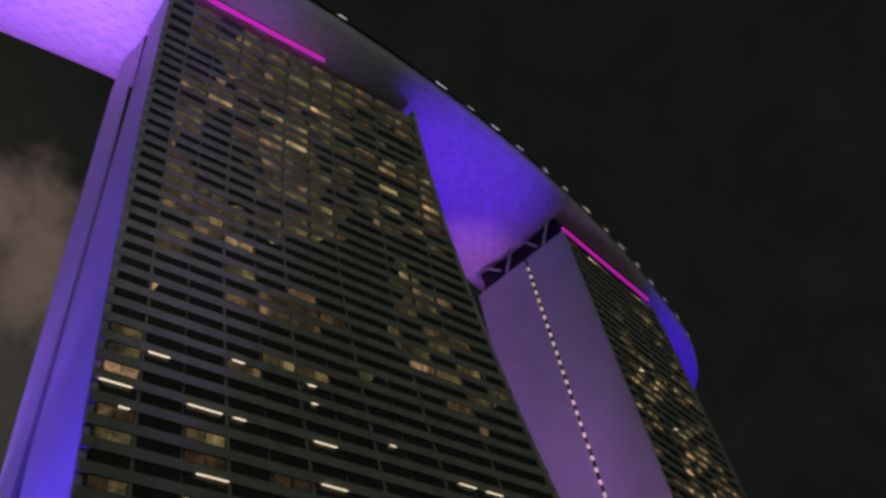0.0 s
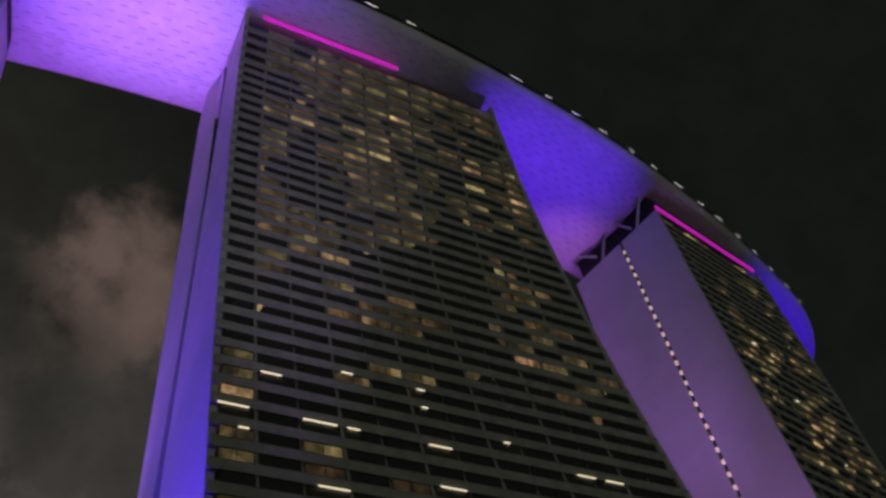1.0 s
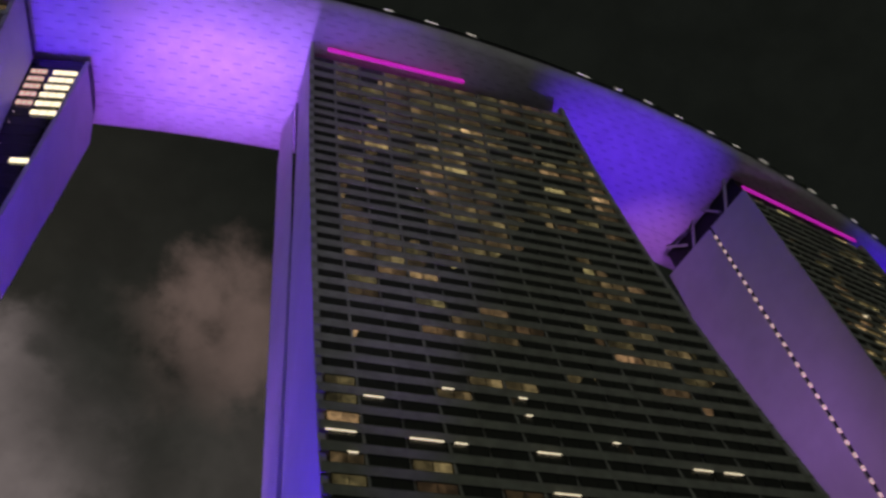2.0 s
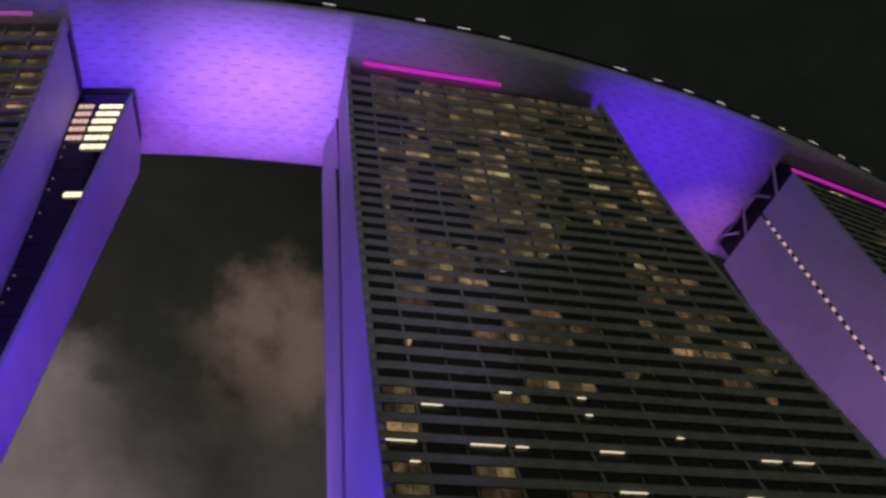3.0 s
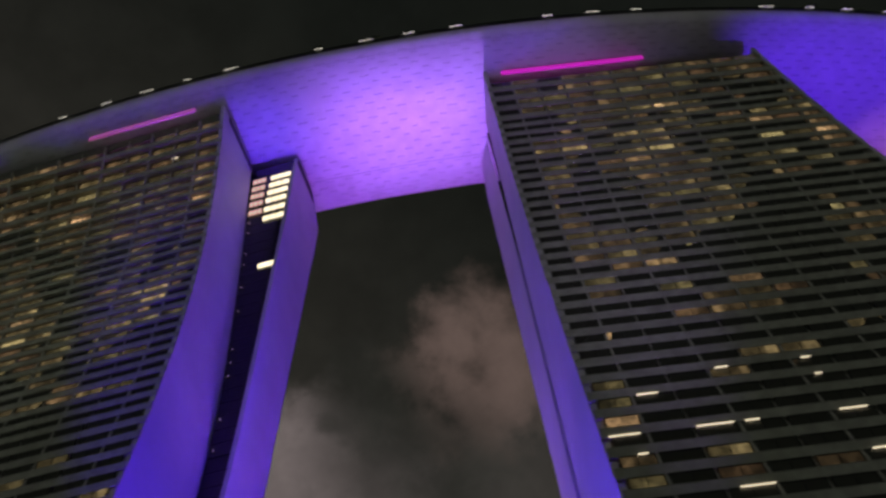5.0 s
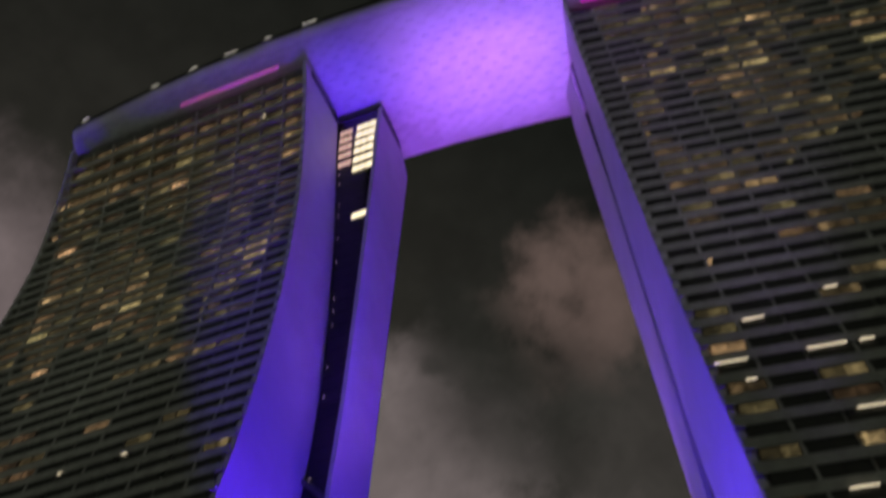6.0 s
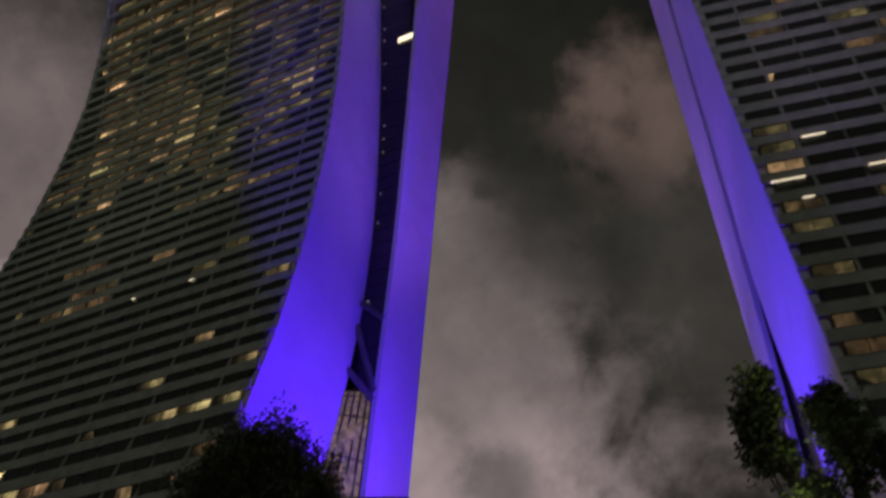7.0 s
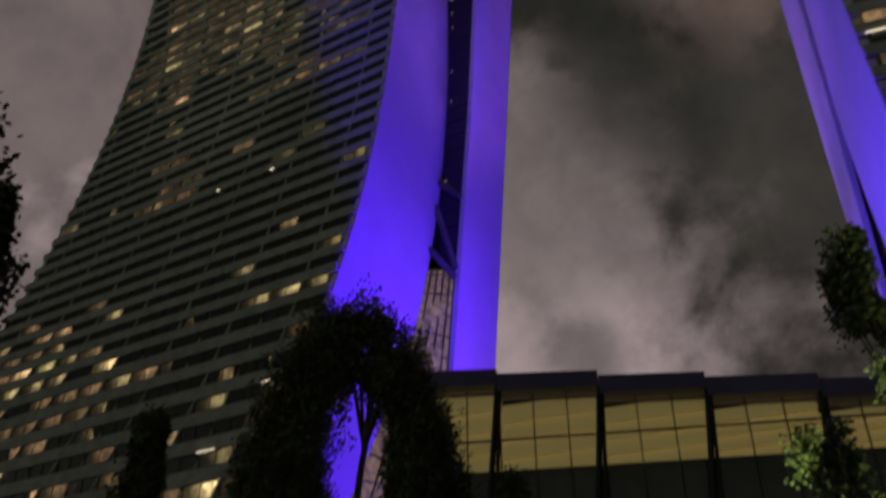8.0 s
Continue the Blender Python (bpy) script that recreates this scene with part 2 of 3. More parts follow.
def rod(bm, p, q, radius, sides=6, radius2=None, mat=0):
    p, q = Vector(p), Vector(q)
    m = (q - p).to_track_quat("Z", "Y").to_matrix()
    ring = lambda c, r: [c + m @ Vector((r * math.cos(6.2832 * i / sides), r * math.sin(6.2832 * i / sides), 0)) for i in range(sides)]
    return prism(bm, ring(p, radius), ring(q, radius if radius2 is None else radius2), mat)


def loft(bm, rings, mat=0, closed=True, caps=True):
    vs = [[bm.verts.new(p) for p in r] for r in rings]
    n = len(vs[0])
    for a, b in zip(vs, vs[1:]):
        for i in range(n if closed else n - 1):
            q = bm.faces.new((a[i], a[(i + 1) % n], b[(i + 1) % n], b[i]))
            q.material_index = mat
    if caps and closed:
        bm.faces.new(vs[0][::-1]).material_index = mat
        bm.faces.new(vs[-1]).material_index = mat
    bmesh.ops.recalc_face_normals(bm, faces=bm.faces[:])


def plan(az, u, v, z=0.0):
    """A world point from a tower's own axes: along the facade and away from it."""
    a = radians(az)
    return Vector((u * math.sin(a) - v * math.cos(a), u * math.cos(a) + v * math.sin(a), z))


# ---- ground ----
bm = bmesh.new()
bmesh.ops.create_grid(bm, x_segments=40, y_segments=40, size=2500)
tagged(part("ground", bm, M_GROUND), "dark asphalt and paving at night", "ground", kind="structure")

# ---- hotel towers ----
STOREY, TOP, RTOP = 3.37, 193.0, 187.0
LEVELS = [i * 6.0 for i in range(32)] + [TOP]


def const(c):
    return lambda z: c


DEEP = 0.60


def window_faces(bm, x, w, y, z, tall):
    """A pane 6 cm thick whose map runs from 0 to 1 across and up its face."""
    uv = bm.loops.layers.uv.verify()
    for q in box(bm, x, x + w, y - 0.06, y, z, z + tall):
        for corner in q.loops:
            corner[uv].uv = ((corner.vert.co.x - x) / w, (corner.vert.co.z - z) / tall)


def even_storey(z):
    return STOREY


def centre_storey(z):
    """Suites with higher ceilings take the head of the tower."""
    if z > 165.5:
        return 5.4
    return 3.3 if z < 59 else 3.45 + 0.0065 * (z - 60)


def left_storey(z):
    return 3.98 if z < 51 else 3.42 if z < 96 else 3.08 if z < 150 else 3.5 if z < 166 else 5.2


class Tower:
    """Two leaning slabs. ul, ur: the front slab's ends; vf: its front; thick: its rear; wl, wr, wf, wb: the back slab's ends, front and back."""

    def __init__(self, label, az, ul, ur, vf, thick, wl, wr, wf, wb, noses, top=TOP, cap=None, skew=None, room=None, storey=even_storey, from_right=False, glass=None):
        self.az, self.ul, self.ur, self.vf, self.thick, self.wl, self.wr, self.wf, self.wb = az, ul, ur, vf, thick, wl, wr, wf, wb
        self.u0, self.v0 = (ul(0) + ur(0)) / 2, thick(0)
        self.noses, self.top, self.cap, self.skew, self.room = noses, top, cap or top, skew, room
        self.storey, self.from_right, self.glass = storey, from_right, glass
        self.base = new("hotel_tower")
        self.base.empty_display_size = 5
        self.base.matrix_basis = Matrix.Translation(plan(az, self.u0, self.v0)) @ pose(0, 0, 0, 0, 0, 90 - az)
        tagged(self.base, label, "hotel tower", "hotel towers")

    def p(self, u, v, z):
        return (u - self.u0, v - self.v0, z)

    def sweep(self, name, u0, u1, v0, v1, mats, label="", z0=0.0, z1=None, skew=None):
        """skew: how far the rear of the piece stands out to the left of its front."""
        z1, skew = z1 or self.top, skew or const(0.0)
        zs = [z0] + [z for z in LEVELS if z0 < z < z1] + [z1]
        bm = bmesh.new()
        loft(bm, [[self.p(u0(z), v0(z), z), self.p(u1(z), v0(z), z), self.p(u1(z) - skew(z), v1(z), z), self.p(u0(z) - skew(z), v1(z), z)] for z in zs])
        return part(name, bm, mats, self.base, label)

    def build(self):
        ul, ur, vf, T = self.ul, self.ur, self.vf, self.thick
        vb = T
        nose = lambda z: vf(z) + 0.12 + 0.6 * min(1.0, max(0.0, (98 - z) / 30))
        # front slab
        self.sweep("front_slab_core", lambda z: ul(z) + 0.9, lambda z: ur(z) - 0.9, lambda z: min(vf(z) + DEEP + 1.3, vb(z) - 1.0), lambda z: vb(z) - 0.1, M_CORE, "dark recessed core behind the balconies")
        flush = lambda z: vf(z) - 0.12
        for e0, e1, edge in ((ul, lambda z: ul(z) + 0.9, self.noses[0] and nose or flush), (lambda z: ur(z) - 0.9, ur, self.noses[1] and nose or flush)):
            self.sweep("end_wall", e0, e1, edge, vb, M_WALL, "smooth pale end wall under violet floodlight", 0.0, self.cap if e0 is ul else self.top)
        # back slab
        wl, wr, wf, wb = self.wl, self.wr, self.wf, self.wb
        self.sweep("back_slab_core", lambda z: wl(z) + 0.8, lambda z: wr(z) - 0.8, self.glass or (lambda z: wf(z) + 0.3), lambda z: wb(z) - 0.1, M_GLASS, "dark glazed back slab")
        for e0, e1, skew in ((wl, lambda z: wl(z) + 0.8, self.skew), (lambda z: wr(z) - 0.8, wr, None)):
            self.sweep("end_wall", e0, e1, wf, wb, M_WALL, "smooth pale end wall under violet floodlight", 0.0, self.cap, skew)
        self.floors()

    def fin_at(self, k, z):
        """How far along the front the k-th partition stands, counted from the end whose bays run true."""
        w = 5.15 + 0.010 * max(0.0, z - 108)
        return self.ur(z) - k * w if self.from_right else self.ul(z) + k * w

    def depth(self, z, z2):
        """A balcony's depth: where the front leans back, the glass keeps under the slab above."""
        return max(DEEP, self.vf(z2) - self.vf(z) + 0.12)

    def floors(self):
        fins, far, frames, dark = bmesh.new(), bmesh.new(), bmesh.new(), bmesh.new()
        pane = bmesh.new()
        window_faces(pane, 0.0, 1.0, 0.0, 0.0, 1.0)
        for x in (0.0, 0.49, 0.98):
            box(pane, x, x + 0.02, -0.14, -0.065, 0, 1, 1)
        box(pane, 0, 1, -0.15, -0.07, 0.96, 1, 1)
        me = bpy.data.meshes.new("window")
        pane.to_mesh(me)
        pane.free()
        me.materials.append(self.room[0])
        me.materials.append(M_DARK)
        edge_me = me.copy()
        edge_me.materials[0] = self.room[-1] if len(self.room) > 2 else self.room[0]
        count, z = 0, 0.0
        self.levels = []
        while True:
            h = self.storey(z)
            if z + h > self.top + 1.6:
                break
            self.levels.append(z)
            a, b, f = self.ul(z), self.ur(z), self.vf(z)
            z2 = z + h
            f2 = self.vf(z2)
            deep = self.depth(z, z2)
            b0, b1 = z - 0.08 * h, z + 0.31 * h
            bm = bmesh.new()
            sec = [(f + deep + 0.4, z - 0.12), (f + 0.22, z - 0.12), (f + 0.18, b0), (f + 0.04, b0), (f, b0 + 0.10), (f - 0.03, b1 - 0.05), (f + 0.01, b1), (f + 0.18, b1), (f + 0.2, z + 0.1), (f + deep + 0.4, z + 0.1)]
            prism(bm, [self.p(a + 0.02, v, q) for v, q in sec], [self.p(b - 0.02, v, q) for v, q in sec])
            bmesh.ops.recalc_face_normals(bm, faces=bm.faces[:])
            for q in bm.faces:
                if q.normal.z < -0.9:
                    q.material_index = 1
            x0, y0, z0 = self.p(a + 0.02, f + 0.02, b1 + 0.05)
            box(bm, x0, x0 + b - a - 0.04, y0, y0 + 0.12, z0, z0 + 0.06)
            part("balcony", bm, [M_PARAPET, M_SOFFIT], self.base)
            n = 0
            while True:
                x, x2 = self.fin_at(n, z), self.fin_at(n, z2)
                if not a - 0.01 <= x <= b + 0.01:
                    break
                strong = n % 2 == 1
                if n:
                    d, wd = (0.05, 0.17) if strong else (0.34, 0.10)
                    top = z2 - 0.10 * h
                    prism(fins, [self.p(q, r, z + 0.11) for q, r in ((x - wd, f + d), (x + wd, f + d), (x + wd, f + deep), (x - wd, f + deep))],
                          [self.p(q, r, top) for q, r in ((x2 - wd, f2 + d), (x2 + wd, f2 + d), (x2 + wd, f2 + deep), (x2 - wd, f2 + deep))])
                nxt = self.fin_at(n + 1, z)
                lo, hi = max(min(x, nxt), a + 0.9) + 0.2, min(max(x, nxt), b - 0.9) - 0.2
                if hi - lo > 1.0:
                    y = f + deep - 0.02
                    px, py, pz = self.p(lo, y, z + 0.14)
                    w, tall = hi - lo, h - 0.40
                    if count < 297:
                        share("window", edge_me if n == 0 else me, self.base, Matrix.Translation((px, py, pz)) @ Matrix.Diagonal((w, 1, tall, 1)))
                        count += 1
                    else:
                        window_faces(dark if n == 0 and len(self.room) > 2 else far, px, w, py, pz, tall)
                        for q in (0.0, w / 2 - 0.05, w - 0.1):
                            box(frames, px + q, px + q + 0.1, py - 0.14, py - 0.065, pz, pz + tall)
                n += 1
            z = z2
        part("partition_wall", fins, M_FIN, self.base, "grey partition fins between balconies")["kind"] = "stuff"
        part("upper_window", far, self.room[1], self.base, "room windows, some warmly lit")["kind"] = "stuff"
        if dark.verts:
            part("dark_window", dark, M_UNLIT, self.base, "unlit room windows beside the end wall")["kind"] = "stuff"
        part("upper_window_frame", frames, M_DARK, self.base)["kind"] = "stuff"


def left_front(z):
    return 48.83 + 0.48631 * z - 0.0018366 * z * z


def centre_front(z):
    return 57.27 + 0.26916 * z - 0.00069640 * z * z


def left_rear(z):
    if z < 50:
        return 86.546 - 0.62 * (50 - z) * 0.8
    return 58.2870 + 0.793011 * z -0.00502973 * z * z +0.0000094593 * z ** 3


def centre_rear(z):
    return 95.2 + 0.014 * max(0.0, z - 80) - 0.0065 * min(max(0.0, 80 - z), 34.0) ** 2 - 0.2 * max(0.0, 46 - z)


def centre_back_front(z):
    return 98.6 + 0.014 * max(0.0, z - 80) + 0.06 * max(0.0, 86 - z)


def left_back_rear(z):
    return 111.0 - 0.045 * (194 - z) - 0.9 * max(0.0, z - 186)


def left_back_front(z):
    k = 0.886 - 0.049 * max(0.0, (z - 95) / 98) ** 1.2
    return (111.0 - 0.045 * (194 - z)) * k


def left_glass(z):
    return max(left_back_front(z) + 0.3, left_rear(z) + 0.1 if z > 60 else 0.0)


left = Tower("curved hotel tower with balconies and two violet-lit end walls", 90.6, lambda z: -123.9 - 0.088 * max(0.0, 152 - z), const(-56.8), left_front, left_rear,
             const(-122.0), lambda z: -45.0 - 0.057 * (194 - z), left_back_front, left_back_rear, (True, True), room=(M_ROOM_L, M_ROOM_L_HIGH), storey=left_storey, from_right=True, glass=left_glass)
centre = Tower("hotel tower with a gently curved balcony front and narrow end wall", 81.0, lambda z: 16.0 + 0.0166 * z, const(85.2), centre_front, centre_rear,
               lambda z: 16.05 + 0.0166 * z, const(85.0), centre_back_front, lambda z: 112.5 - 0.35 * max(0.0, z - 186), (True, False), TOP, 197.2, lambda z: 0.0166 * z - 1.3, (M_ROOM, M_ROOM_C_HIGH, M_ROOM_EDGE), centre_storey)
right = Tower("upright hotel tower with a lamp-lined seam in its end wall", 69.6, const(158.0), const(206.9), lambda z: 61.0 + 0.004 * z, const(75.8),
              const(158.0), const(206.5), const(76.7), const(95.0), (False, False), RTOP, room=(M_ROOM_R, M_ROOM_R_HIGH))
for tower in (left, centre, right):
    tower.build()

# ---- sky garden: a long boat-shaped deck across the three tower tops ----
HUB, MID, HALF, FRONT, RIM, BELLY = Vector((-66.6, 598.0, 0)), 505.5, 22.0, 21.3, 203.0, 6.8
TH0, TH1 = -6.85, 36.0


def taper(th):
    a, b = min(1.0, (th - TH0) / 0.5 + 0.02), min(1.0, (TH1 - th) / 5.0 + 0.02)
    return math.sqrt(max(0.0, 1 - (1 - a) ** 2)) * math.sqrt(max(0.0, 1 - (1 - b) ** 2))


def hull(th, phi, lift=0.0):
    """A point of the hull's underside; phi runs from the front rim to the back rim."""
    s = taper(th)
    r = MID + ((HALF if math.cos(phi) < 0 else FRONT) * s + lift) * math.cos(phi)
    z = RIM - (BELLY * (0.35 + 0.65 * s) + lift) * math.sin(phi) ** 0.85
    a = radians(th)
    return Vector((HUB.x + r * math.sin(a), HUB.y - r * math.cos(a), z))


garden = new("sky_garden")
garden.matrix_basis = Matrix.Translation((40, 110, RIM))
tagged(garden, "long boat-shaped roof garden clad in pale panels, violet-lit", "roof garden")
IN_GARDEN = Matrix.Translation((-40, -110, -RIM))
bm = bmesh.new()
rings = []
for i in range(181):
    th = TH0 + (TH1 - TH0) * i / 180
    ring = [hull(th, math.pi * j / 28) for j in range(29)]
    ring += [ring[-1] + Vector((0, 0, 0.25)), ring[0] + Vector((0, 0, 0.25))]
    rings.append(ring)
loft(bm, rings)
for q in bm.faces:
    q.smooth = True
part("hull", bm, M_HULL, garden, "curved belly of pale metal panels", IN_GARDEN)
bm = bmesh.new()
for side in (0.0, math.pi):
    rr = []
    for i in range(121):
        th = TH0 + 0.15 + (TH1 - TH0 - 0.3) * i / 120
        c = hull(th, side) + Vector((0, 0, 0.24))
        a = radians(th)
        o = Vector((math.sin(a), -math.cos(a), 0))
        rr.append([c + o * 0.1, c + o * 0.1 + Vector((0, 0, 2.2)), c - o * 0.3 + Vector((0, 0, 2.2)), c - o * 0.3])
    loft(bm, rr)
part("parapet", bm, M_DARK, garden, "dark parapet along the deck edge", IN_GARDEN)
bm = bmesh.new()
joint_rnd = random.Random(3)
for row in range(3, 30):
    phi = math.pi * (0.03 + 0.94 * row / 31)
    step = 0.56
    for k in range(int((TH1 - TH0 - 1.5) / step)):
        th = TH0 + 0.8 + (k + 0.5 * (row % 2)) * step
        if joint_rnd.random() < 0.08:
            continue
        d, e = 0.125 * joint_rnd.uniform(0.7, 1.15), 0.0046
        box_pts = [hull(th - d, phi - e, 0.02), hull(th + d, phi - e, 0.02), hull(th + d, phi + e, 0.02), hull(th - d, phi + e, 0.02)]
        prism(bm, box_pts, [q + Vector((0, 0, 0.3)) for q in box_pts])
part("panel_joint", bm, M_JOINT, garden, "short dark joints between the hull panels", IN_GARDEN)["kind"] = "stuff"
for phi in (0.42, 2.05):
    bm = bmesh.new()
    rr = []
    for i in range(161):
        th = TH0 + 0.6 + (TH1 - TH0 - 1.6) * i / 160
        pts = [hull(th, phi - 0.004, 0.03), hull(th, phi + 0.004, 0.03)]
        rr.append([pts[0], pts[1], pts[1] + Vector((0, 0, 0.2)), pts[0] + Vector((0, 0, 0.2))])
    loft(bm, rr)
    part("seam", bm, M_JOINT, garden, "", IN_GARDEN)

# posts that carry the deck on the tower tops
for tower in (left, centre, right):
    for f in (0.15, 0.5, 0.85):
        u = tower.wl(TOP) + (tower.wr(TOP) - tower.wl(TOP)) * f
        v = tower.wf(TOP) + 4.0
        c = plan(tower.az, u, v)
        bm = bmesh.new()
        box(bm, c.x - 1, c.x + 1, c.y - 1, c.y + 1, tower.top - 0.5, RIM - 5.0)
        part("support_column", bm, M_DARK, garden, "", IN_GARDEN)


# steel struts between the far tower's top and the deck
def strut(name, tower, a, b, radius=0.28):
    bm = bmesh.new()
    rod(bm, tower.p(*a), tower.p(*b), radius, 8)
    return part(name, bm, M_STEEL, tower.base, "pale steel strut")


for v0, z0, v1, z1 in ((69.8, 187.0, 64.9, 197.4), (71.4, 189.2, 75.6, 196.0), (84.2, 187.0, 79.6, 197.2), (85.6, 190.8, 92.4, 198.2)):
    strut("strut", right, (158.6, v0, z0 - 0.1), (158.9, v1, z1), 0.42)
# black block put in for the shaded void between tower top and deck
bm = bmesh.new()
box(bm, *[q for pair in zip(right.p(160.6, 63.5, RTOP), right.p(205.0, 93.6, 197.2)) for q in pair])
part("void_block", bm, M_DARK, right.base, "dark block standing for the shaded void under the deck")
# the same void blocks on the other two towers
for tower in (left, centre):
    bm = bmesh.new()
    box(bm, *[q for pair in zip(tower.p(tower.ul(TOP) + 5, tower.vf(TOP) + 8, TOP), tower.p(tower.ur(TOP) - 5, tower.wb(TOP) - 5, 197.0)) for q in pair])
    part("void_block", bm, M_DARK, tower.base, "dark block standing for the shaded void under the deck")

# lamps down the seam of the far tower's end wall
lamp = bmesh.new()
box(lamp, -0.35, 0.45, 0.14, 0.70, 0.0, 0.92)
lamp_mesh = bpy.data.meshes.new("seam_lamp")
lamp.to_mesh(lamp_mesh)
lamp.free()
lamp_mesh.materials.append(M_WARM)
lining = right.sweep("seam_lining", const(159.2), const(160.0), const(75.75), const(76.75), M_DARK)
for i in range(55):
    share("seam_lamp", lamp_mesh, lining, Matrix.Translation(right.p(158.3, 75.83, 0.6 + i * STOREY)))

# dark strips for the shadow gap under the hull, along the heads of the left tower's end walls
left.sweep("wall_flashing", const(-57.6), const(-56.74), lambda z: left_front(z) + 3.0, lambda z: left_rear(z) + 0.05, M_DARK, "dark strip standing for the shadow gap at the wall head", 191.0, 193.1)
left.sweep("wall_flashing", lambda z: left.wr(z) - 0.7, lambda z: left.wr(z) + 0.06, lambda z: left.wf(z) + 0.4, lambda z: left.wb(z) - 1.0, M_DARK, "dark strip standing for the shadow gap at the wall head", 191.0, 193.1)

# magenta tubes along the head of each balcony front
for tower, a, b, tube in ((left, -92.0, -64.6, M_PINK_DIM), (centre, 23.5, 58.3, M_MAGENTA), (right, 159.3, 205.4, M_MAGENTA)):
    bm = bmesh.new()
    v, z = tower.vf(tower.top), tower.top
    box(bm, *[q for pair in zip(tower.p(a, v - 0.1, z + 1.45), tower.p(b, v + 0.4, z + 2.95)) for q in pair])
    part("light_tube", bm, tube, tower.base, "glowing magenta tube under the deck")

# bright office panes at the head of the left tower's back slab, where it stands clear of the front slab
pane = bmesh.new()
box(pane, 0.0, 1.0, -0.05, 0.0, 0.0, 1.0)
pane_mesh = bpy.data.meshes.new("lit_pane")
pane.to_mesh(pane_mesh)
pane.free()
pane_mesh.materials.append(M_BRIGHT)
dim_mesh = pane_mesh.copy()
dim_mesh.materials.clear()
dim_mesh.materials.append(lamp_material("lit_pink_pane", (1.0, 0.62, 0.45), 0.7))
for i in range(7):
    z = 185.6 - i * STOREY
    wf, wr = left_glass(z + 1.2) - 0.1, left.wr(z)
    for u0, w, me in ((-56.2, 3.3, dim_mesh), (wr - 6.1, 5.0, pane_mesh)):
        if i == 6 or (i == 5 and me is dim_mesh):
            continue
        lit = share("window", me, left.base, Matrix.Translation(left.p(u0, wf - 0.15, z)) @ Matrix.Diagonal((w, 1, 1.9, 1)))
        for x in (0.33, 0.66):
            bm = bmesh.new()
            box(bm, x - 0.015, x + 0.015, -0.12, -0.055, 0.0, 1.0)
            part("mullion", bm, M_DARK, lit)
share("window", pane_mesh, left.base, Matrix.Translation(left.p(left.wr(152) - 5.2, left_glass(153) - 0.2, 152.2)) @ Matrix.Diagonal((3.8, 1, 1.7, 1)))
bm = bmesh.new()
for i in range(57):
    z = i * STOREY
    box(bm, *[q for pair in zip(left.p(-57.5, left_glass(z) - 0.06, z), left.p(left.wr(z) - 0.8, left_glass(z) + 0.35, z + 0.2)) for q in pair])
part("floor_edge", bm, M_DARK, left.base, "dark floor edges of the glazed back slab")["kind"] = "stuff"

# small warm lamps down the recess between the two slabs
dot = bmesh.new()
bmesh.ops.create_icosphere(dot, subdivisions=1, radius=0.16)
dot_mesh = bpy.data.meshes.new("wall_lamp")
dot.to_mesh(dot_mesh)
dot.free()
dot_mesh.materials.append(M_WARM)
rnd = random.Random(5)
for i in range(34):
    z = 62 + i * STOREY * 1.1
    if rnd.random() < 0.4:
        share("wall_lamp", dot_mesh, left.base, Matrix.Translation(left.p(-55.8, left_glass(z) - 0.3, z)))

# diagonal braces and warm glazing where the legs of the left tower part
def infill(z, f, out=0.0):
    """A point of the sloping glass between the legs, f from the front leg to the back leg."""
    return left.p((-57.2) * (1 - f) + (left.wr(z) - 1.0) * f + out, (left_rear(z) - 0.2) * (1 - f) + (left.wf(z) + 0.3) * f - out, z)


for z0, z1 in ((84, 79), (79, 66), (70, 64.5)):
    bm = bmesh.new()
    rod(bm, infill(z0, 0.0, 0.25), infill(z1, 1.0, 0.25), 0.5, 8)
    part("brace", bm, M_CORE, left.base, "diagonal brace between the legs")
bm = bmesh.new()
loft(bm, [[infill(z, 0), infill(z, 1), infill(z, 1, -0.4), infill(z, 0, -0.4)] for z in (0, 9, 18, 27, 36, 45, 54, 62, 66)])
part("atrium_glass", bm, M_LATTICE, left.base, "warmly lit glass between the legs")
for i in range(20):
    bm = bmesh.new()
    rod(bm, infill(1 + i * STOREY, 0, 0.1), infill(1 + i * STOREY, 1, 0.1), 0.12, 6)
    part("glazing_bar", bm, M_DARK, left.base)
for f in (0.02, 0.22, 0.42, 0.62, 0.82, 0.98):
    bm = bmesh.new()
    for z in range(0, 66, 6):
        rod(bm, infill(z, f, 0.1), infill(z + 6, f, 0.1), 0.17, 6)
    part("glazing_bar", bm, M_DARK, left.base)
# the same gap at the foot of the centre tower
M_DIM_GLASS = room_glass("dim_atrium_glass", True, ((0, 9.0), (200, 9.0)), 0.7)
for z0, z1, coat, words in ((0, 64, M_DIM_GLASS, "dimly lit glass between the legs"), (64, 190, M_GLASS, "dark glass between the legs")):
    bm = bmesh.new()
    loft(bm, [[centre.p(18.6, centre_rear(z) - 0.2, z), centre.p(18.6, centre_back_front(z) + 0.2, z), centre.p(19.2, centre_back_front(z) + 0.2, z), centre.p(19.2, centre_rear(z) - 0.2, z)] for z in [z0 + (z1 - z0) * q / 16 for q in range(17)]])
    part("atrium_glass", bm, coat, centre.base, words)

